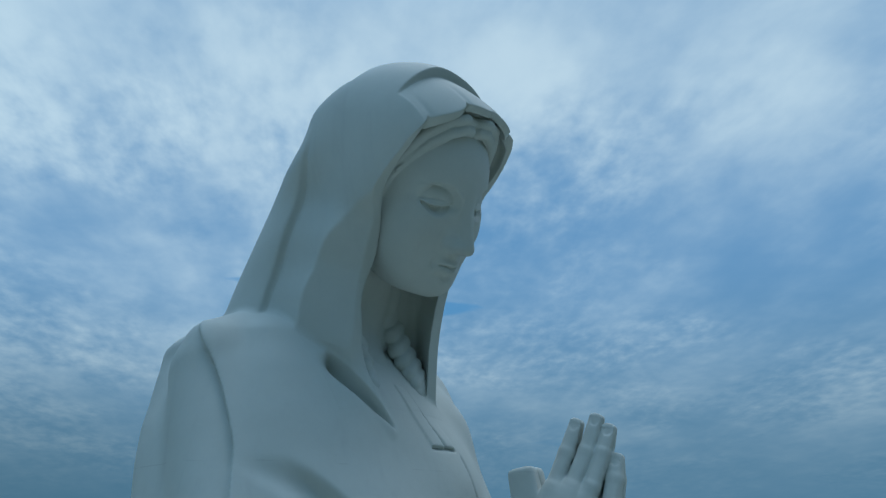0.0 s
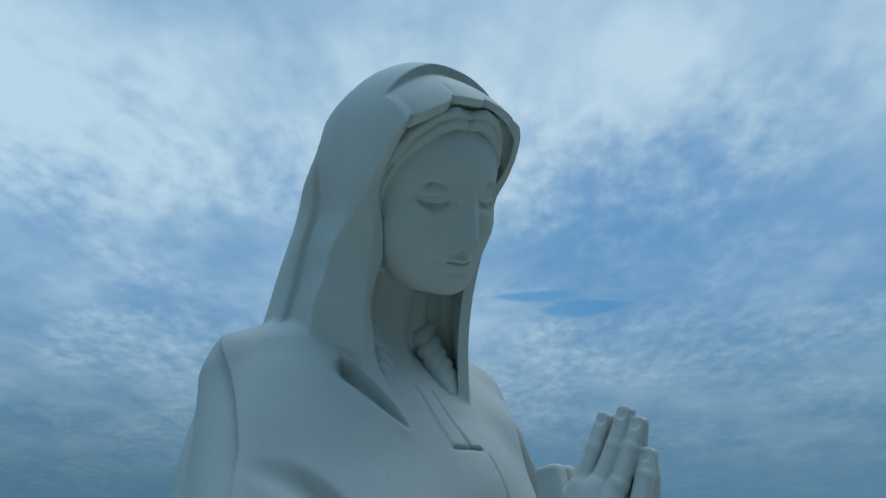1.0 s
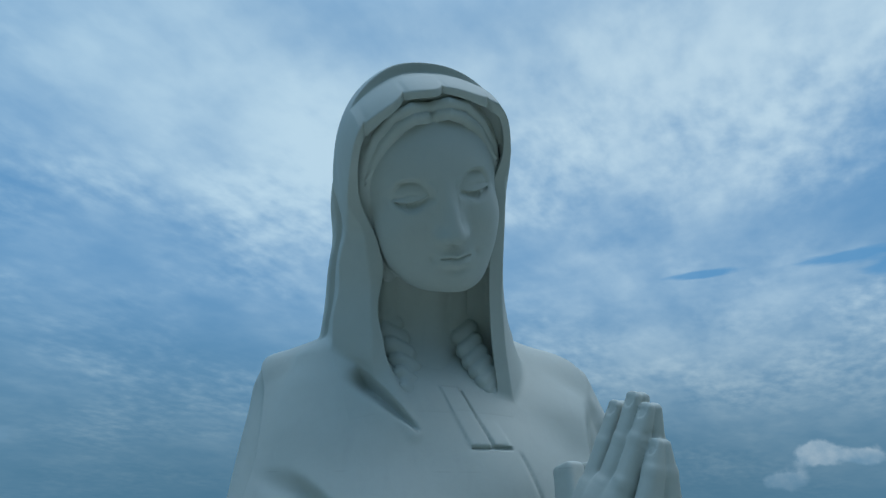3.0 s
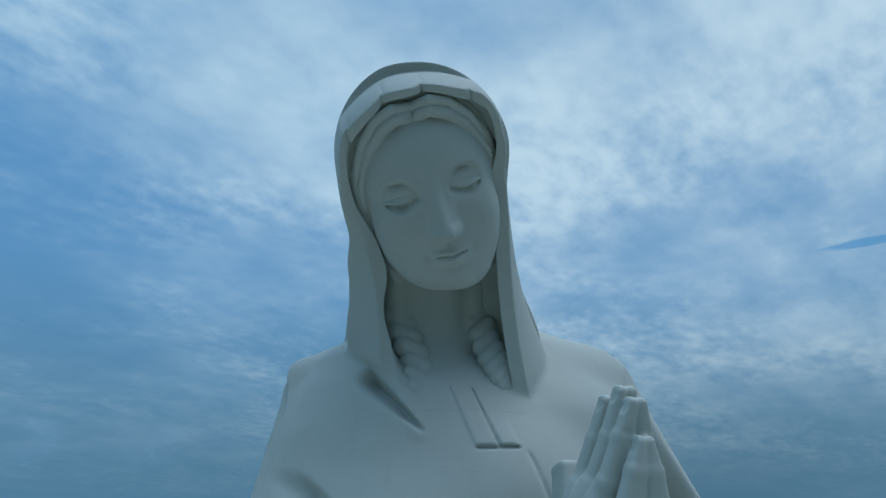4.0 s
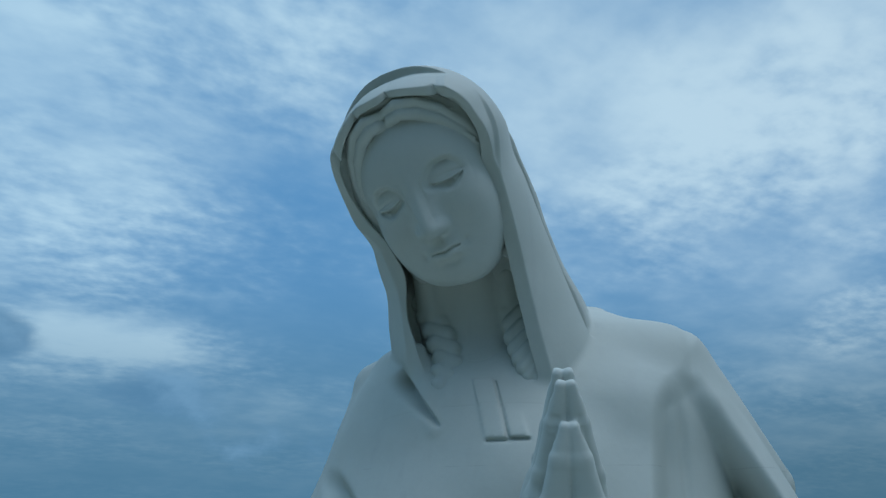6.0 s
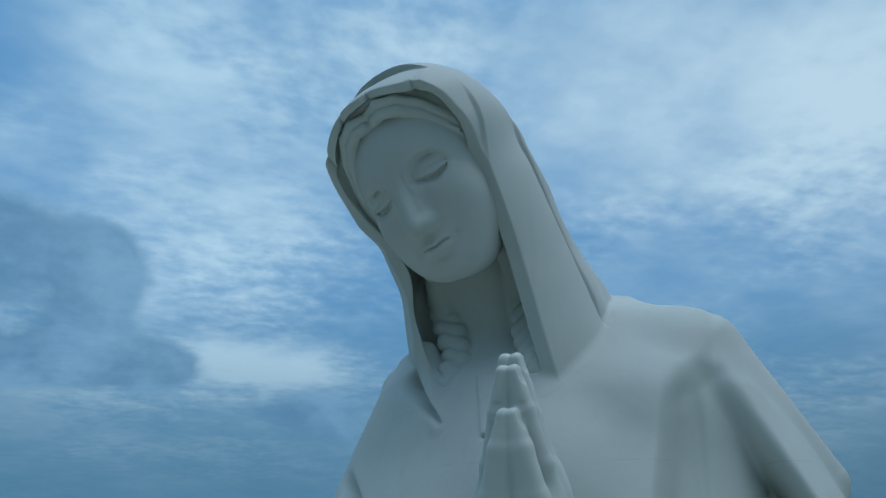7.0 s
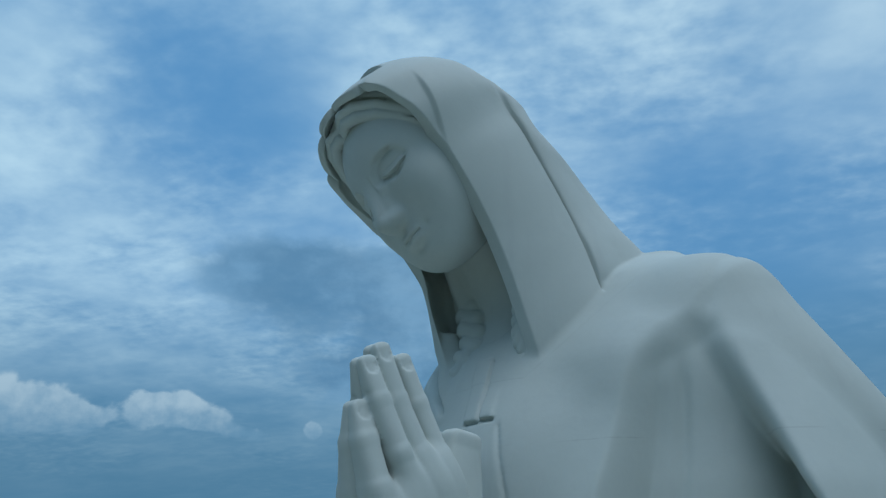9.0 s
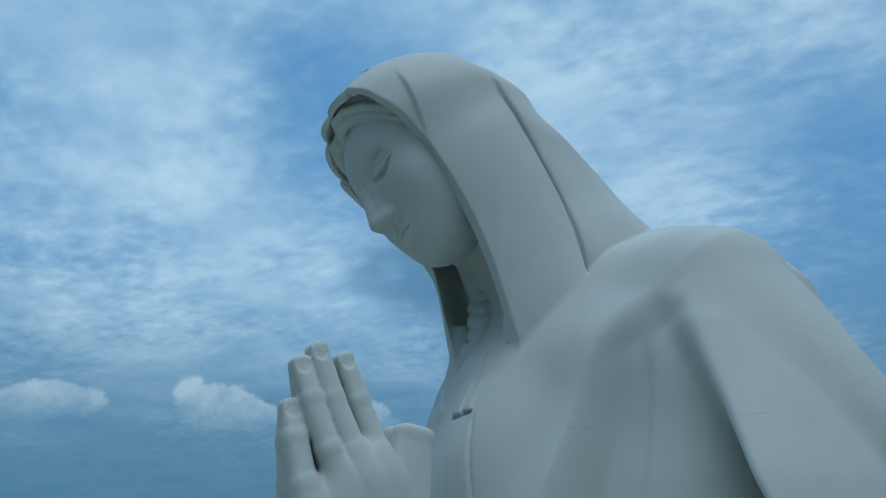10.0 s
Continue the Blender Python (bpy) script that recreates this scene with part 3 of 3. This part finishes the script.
def face():
    c = Clay((-1.3, -0.6, -1.65), (1.3, 1.5, 1.4), 0.0125)
    c.add(ellipsoid((0, 0.95, 0.15), (0.98, 1.10, 1.12)))
    c.add(ellipsoid((-0.03, 0.60, -0.60), (0.84, 0.70, 0.76)), 0.25)
    c.add(ellipsoid((0.04, 0.14, -1.13), (0.33, 0.29, 0.24)), 0.22)
    c.add(ellipsoid((0.0, 0.11, -0.80), (0.30, 0.30, 0.22)), 0.2)
    for s in (-1, 1):
        c.add(ellipsoid((s * 0.42, 0.34, -0.40), (0.34, 0.36, 0.38)), 0.25)
        c.add(ellipsoid((s * 0.34 - 0.02, 0.44, -0.84), (0.30, 0.40, 0.33)), 0.25)
        c.add(ellipsoid((s * 0.21 - 0.02, 0.42, -1.03 - s * 0.04), (0.33, 0.44, 0.34)), 0.2)
    # nose
    c.add(limb((0, -0.05, 0.24), (0, -0.345, -0.45), 0.072, 0.088), 0.12)
    c.add(ellipsoid((0.005, -0.335, -0.505), (0.102, 0.112, 0.08)), 0.06)
    for s in (-1, 1):
        c.add(limb((s * 0.06, -0.01, 0.08), (s * 0.095, -0.15, -0.44), 0.06, 0.075), 0.15)
        c.add(ellipsoid((s * 0.122, -0.18, -0.525), (0.068, 0.115, 0.058)), 0.14)
    # sockets, lids and lips: how far the surface lies back
    x, z = c.x, c.z
    u = np.abs(x)
    du, dz = u - 0.43, z + 0.0
    reach = np.where(du < 0, 0.30, 0.37)
    e = np.sqrt((du / reach) ** 2 + (np.maximum(dz, 0) / 0.285) ** 2)
    soft = 0.28 + 0.35 * sstep(-dz, 0.0, 0.12) + 0.35 * sstep(du, 0.05, 0.3)
    hollow = sstep(1 - e, 0.0, soft) * (1 - sstep(-dz, 0.0, 0.22)) * (1 - 0.70 * sstep(u, 0.42, 0.78))
    ball = np.maximum(1 - (du / 0.30) ** 2, 0) ** 0.7 * np.maximum(1 - (np.maximum(dz + 0.02, 0) / 0.235) ** 2, 0) ** 0.7
    ball = ball * (1 - sstep(-dz, 0.0, 0.24)) * (1 - 0.35 * sstep(u, 0.5, 0.7))
    out = 0.115 * hollow - 0.080 * ball
    v = np.clip(du / 0.215, -1.25, 1.25)
    bow = np.maximum(1 - v * v, 0)
    rim = 0.004 - 0.042 * bow - 0.018 * v
    low = rim - 0.115 * bow
    gape = sstep(rim - z, -0.006, 0.012) * sstep(z - low, -0.03, 0.03) * sstep(bow, 0.02, 0.25)
    out = out + 0.040 * gape + 0.026 * gape * sstep(0.075 - np.sqrt((du + 0.01) ** 2 + (z - rim + 0.025) ** 2), -0.02, 0.02)
    out = out - 0.012 * band(z - rim, 0.0, 0.030, 0.014) * sstep(bow, 0.0, 0.25)
    out = out + 0.016 * np.exp(-((z - rim - 0.030 - 0.060 * bow) / 0.014) ** 2) * sstep(1.2 - np.abs(v), 0.0, 0.4) * sstep(du, -0.2, 0.05)
    w = x - 0.015
    lip = -0.822 - 0.05 * w + 0.12 * w * w - 0.012 * np.cos(w * 26) * np.exp(-(w / 0.12) ** 2)
    full = np.maximum(1 - (w / 0.225) ** 2, 0)
    out = out - 0.034 * np.exp(-((z - lip - 0.045) / 0.036) ** 2) * full
    out = out - 0.048 * np.exp(-((z - lip + 0.070) / 0.050) ** 2) * np.maximum(1 - (w / 0.20) ** 2, 0)
    out = out + 0.040 * np.exp(-((z - lip) / 0.011) ** 2) * sstep(full, 0.0, 0.35)
    out = out + 0.03 * np.exp(-((z - lip + 0.165) / 0.055) ** 2) * np.exp(-(w / 0.2) ** 2)
    out = out + 0.025 * (np.exp(-(((w - 0.29) / 0.05) ** 2 + ((z - lip) / 0.06) ** 2)) + np.exp(-(((w + 0.29) / 0.05) ** 2 + ((z - lip) / 0.06) ** 2)))
    out = out + 0.012 * np.exp(-(w / 0.03) ** 2) * band(z, -0.74, -0.62, 0.03)
    c.d = (c.d + out * (1 - sstep(c.y, 0.5, 0.7))).astype(F)
    # waves of hair, parted in the middle, over a cap that fills the veil
    c.add(ellipsoid((0, 0.86, 0.92), (0.86, 0.62, 0.46)), 0.03)
    for s in (-1, 1):
        for path, r in (([(0.02, 0.22, 0.94), (0.10, 0.15, 0.985), (0.24, 0.12, 0.985), (0.44, 0.17, 0.90), (0.66, 0.28, 0.71), (0.84, 0.43, 0.42), (0.93, 0.56, 0.09), (0.95, 0.66, -0.15)], 0.078),
                        ([(0.03, 0.20, 1.09), (0.25, 0.13, 1.115), (0.5, 0.19, 1.04), (0.74, 0.32, 0.80), (0.93, 0.48, 0.44), (1.00, 0.62, 0.02)], 0.072),
                        ([(0.03, 0.33, 1.23), (0.3, 0.30, 1.21), (0.6, 0.38, 1.06), (0.85, 0.53, 0.76), (1.0, 0.68, 0.35)], 0.09)):
            for a, b in zip(path, path[1:]):
                c.add(limb((s * a[0] * 0.95, a[1], a[2]), (s * b[0] * 0.95, b[1], b[2]), r, r), 0.008)
        c.add(ellipsoid((s * 0.80, 0.72, 0.55), (0.20, 0.34, 0.35)), 0.05)
        for i in range(3):      # locks at the temple
            c.add(limb((s * 0.72, 0.33 + 0.03 * i, 0.53 - 0.06 * i), (s * 0.91, 0.43 + 0.03 * i, 0.27 - 0.07 * i), 0.035, 0.02), 0.012)
        # hair that fills the veil and falls behind the jaw
        k = 1.0 if s > 0 else 1.16
        for a, b in (((0.84, 0.62, 0.45), (0.83, 0.68, -0.30)), ((0.83, 0.68, -0.30), (0.66, 0.72, -1.15))):
            c.add(limb((s * k * a[0], a[1], a[2]), (s * k * b[0], b[1], b[2]), 0.11, 0.11), 0.10)
        c.add(limb((s * 0.74, 0.78, -0.2), (s * 0.55, 0.98, -1.3), 0.15, 0.20), 0.12)
    vv, f = c.mesh(1)
    return vv @ HEAD + EYES, f


def neck():
    c = Clay((-2.2, -2.2, 17.4), (1.2, 0.4, 20.6), 0.02)
    c.add(limb((-0.70, -1.02, 20.2), (-0.42, -0.46, 18.8), 0.46, 0.50, 1.35))
    c.add(limb((-0.42, -0.84, 18.4), (-0.2, -0.9, 17.6), 0.5, 0.75, 1.15), 0.5)
    c.cut(limb((-0.72, -1.31, 18.40), (-0.40, -1.35, 18.44), 0.03, 0.012), 0.03)
    # hair behind the plaits
    c.add(limb((-1.22, -1.22, 20.0), (-1.10, -0.86, 19.1), 0.20, 0.25), 0.1)
    c.add(limb((0.0, -1.15, 19.9), (0.02, -0.90, 19.1), 0.16, 0.20), 0.1)
    # plaited hair on both sides
    for path, n, r, w, lean in ((((-1.20, -1.00, 19.55), (-1.04, -1.08, 19.1), (-0.87, -1.22, 18.65), (-0.93, -1.46, 18.24)), 7, 0.16, 0.12, -0.05),
                                (((0.05, -1.08, 19.45), (0.13, -1.28, 18.95), (0.25, -1.46, 18.58), (0.36, -1.50, 18.32)), 8, 0.13, 0.085, 0.08)):
        for a, b in zip(path, path[1:]):
            c.add(limb((a[0], a[1] + 0.06, a[2]), (b[0], b[1] + 0.06, b[2]), r * 0.95, r * 0.85), 0.05)
        for i in range(n):
            t = i / (n - 1) * (len(path) - 1)
            k = min(int(t), len(path) - 2)
            p = [a + (b - a) * (t - k) for a, b in zip(path[k], path[k + 1])]
            g = 1 - 0.45 * (i / (n - 1)) ** 3
            c.add(limb((p[0] - w * g, p[1] + 0.02, p[2] - lean), (p[0] + w * g, p[1] + 0.02, p[2] + lean), r * g, r * g), 0.01)
    return c.mesh(1)


def bar(a, b, wa, wb, ta, tb, power=3.0):
    """A tapered bar with blunt ends and a squarish section: wide across its plane, thick along x."""
    L = math.sqrt(sum((q - p) ** 2 for p, q in zip(a, b)))
    ey, ez = (b[1] - a[1]) / L, (b[2] - a[2]) / L

    def f(x, y, z):
        py, pz = y - a[1], z - a[2]
        al = py * ey + pz * ez
        t = np.clip(al / L, 0, 1)
        w, th = wa + (wb - wa) * t, ta + (tb - ta) * t
        across, over = np.abs(py * ez - pz * ey) / w, np.abs(al - t * L) / (0.8 * w)
        k = (across ** power + (np.abs(x - a[0] - (b[0] - a[0]) * t) / th) ** power + over ** power) ** (1 / power)
        return (k - 1) * np.minimum(w, th)
    r = max(wa, wb, ta, tb)
    f.lo, f.hi = [min(a[i], b[i]) - r for i in range(3)], [max(a[i], b[i]) + r for i in range(3)]
    return f


def finger(joint, fat):
    """Three bars in a row, run smoothly into one another."""
    bars = [bar(a, b, wa * fat, wb * fat, ta, tb, 2.6) for a, b, wa, wb, ta, tb in
            zip(joint, joint[1:], (0.086, 0.100, 0.108), (0.100, 0.108, 0.125), (0.064, 0.105, 0.145), (0.105, 0.145, 0.16))]

    def f(x, y, z):
        d = bars[0](x, y, z)
        for other in bars[1:]:
            d = smin(d, other(x, y, z), 0.03)
        return d
    f.lo, f.hi = [min(b.lo[i] for b in bars) for i in range(3)], [max(b.hi[i] for b in bars) for i in range(3)]
    return f


def praying():
    """Two palms laid together, fingers up."""
    c = Clay((-0.2, -4.5, 15.6), (1.7, -2.4, 18.3), 0.0145)

    def middle(y):      # the plane where they meet is turned a little
        return 0.745 - 0.148 * (y + 3.9)

    c.add(limb((middle(-3.72), -3.72, 17.05), (middle(-3.45), -3.45, 15.8), 0.20, 0.35))
    # each finger from its tip to its knuckle: y and z
    fingers = (((-3.665, 17.83), (-3.53, 17.46), (-3.36, 17.03), (-3.22, 16.65)), ((-3.93, 17.88), (-3.785, 17.46), (-3.60, 17.03), (-3.42, 16.65)),
               ((-4.08, 17.745), (-3.985, 17.44), (-3.83, 17.03), (-3.66, 16.65)), ((-4.135, 17.37), (-4.10, 17.12), (-4.02, 16.76), (-3.90, 16.35)))
    for s in (-1, 1):
        nails = []
        for f, wide, fat in zip(fingers, (0.95, 1.0, 0.95, 0.80), (1.0, 1.04, 1.0, 1.05)):
            joint = [(middle(y) + s * w * wide, y, z) for w, (y, z) in zip((0.055, 0.105, 0.18, 0.23), f)]
            c.add(finger(joint, fat), 0.012)
            nails.append((joint[0], joint[1]))
        c.add(limb((middle(-3.45) + s * 0.2, -3.45, 16.7), (middle(-3.3) + s * 0.25, -3.3, 15.7), 0.36, 0.4, 0.6), 0.15)
        c.add(limb((middle(-3.80) + s * 0.2, -3.80, 16.5), (middle(-3.5) + s * 0.25, -3.5, 15.7), 0.28, 0.4, 0.6), 0.15)
        # the thumb, blunt as a post
        c.add(bar((middle(-2.96) + s * 0.13, -2.96, 17.13), (middle(-3.06) + s * 0.18, -3.06, 16.55), 0.19, 0.22, 0.12, 0.14, 4.5), 0.02)
        c.add(limb((middle(-3.0) + s * 0.16, -3.0, 16.5), (middle(-3.3) + s * 0.2, -3.3, 15.9), 0.16, 0.25), 0.06)
        # nails lie a little below the skin round them
        for tip, nxt in nails:
            k = math.hypot(tip[1] - nxt[1], tip[2] - nxt[2])
            ey, ez = (tip[1] - nxt[1]) / k, (tip[2] - nxt[2]) / k
            py, pz = c.y - tip[1], c.z - tip[2]
            al, v = py * ey + pz * ez + 0.02, py * ez - pz * ey
            e = np.sqrt((np.minimum(al, 0) / 0.085) ** 2 + (v / 0.062) ** 2)
            on = (1 - sstep(e, 0.90, 1.00)) * (1 - sstep(al, 0.12, 0.16)) * sstep(s * (c.x - tip[0]), 0.02, 0.05)
            c.d = (c.d + 0.017 * on).astype(F)
    return c.mesh(1)


def statue():
    verts, faces, n = [], [], 0
    for v, f in (upper_figure(), hood(), lower_figure(), face(), neck(), praying()):
        verts.append(v)
        faces.append(f + n)
        n += len(v)
    v, f = np.concatenate(verts), np.concatenate(faces)
    me = bpy.data.meshes.new("statue")
    me.vertices.add(len(v))
    me.vertices.foreach_set("co", v.astype(F).ravel())
    me.loops.add(f.size)
    me.loops.foreach_set("vertex_index", f.astype(np.int32).ravel())
    me.polygons.add(len(f))
    me.polygons.foreach_set("loop_start", np.arange(0, f.size, 4, dtype=np.int32))
    me.polygons.foreach_set("loop_total", np.full(len(f), 4, dtype=np.int32))
    me.update(calc_edges=True)
    me.validate()
    me.shade_smooth()
    me.materials.append(CONCRETE)
    return tagged(new("statue", me), "tall pale grey painted concrete statue in veil and mantle, palms joined", "statue")


statue()
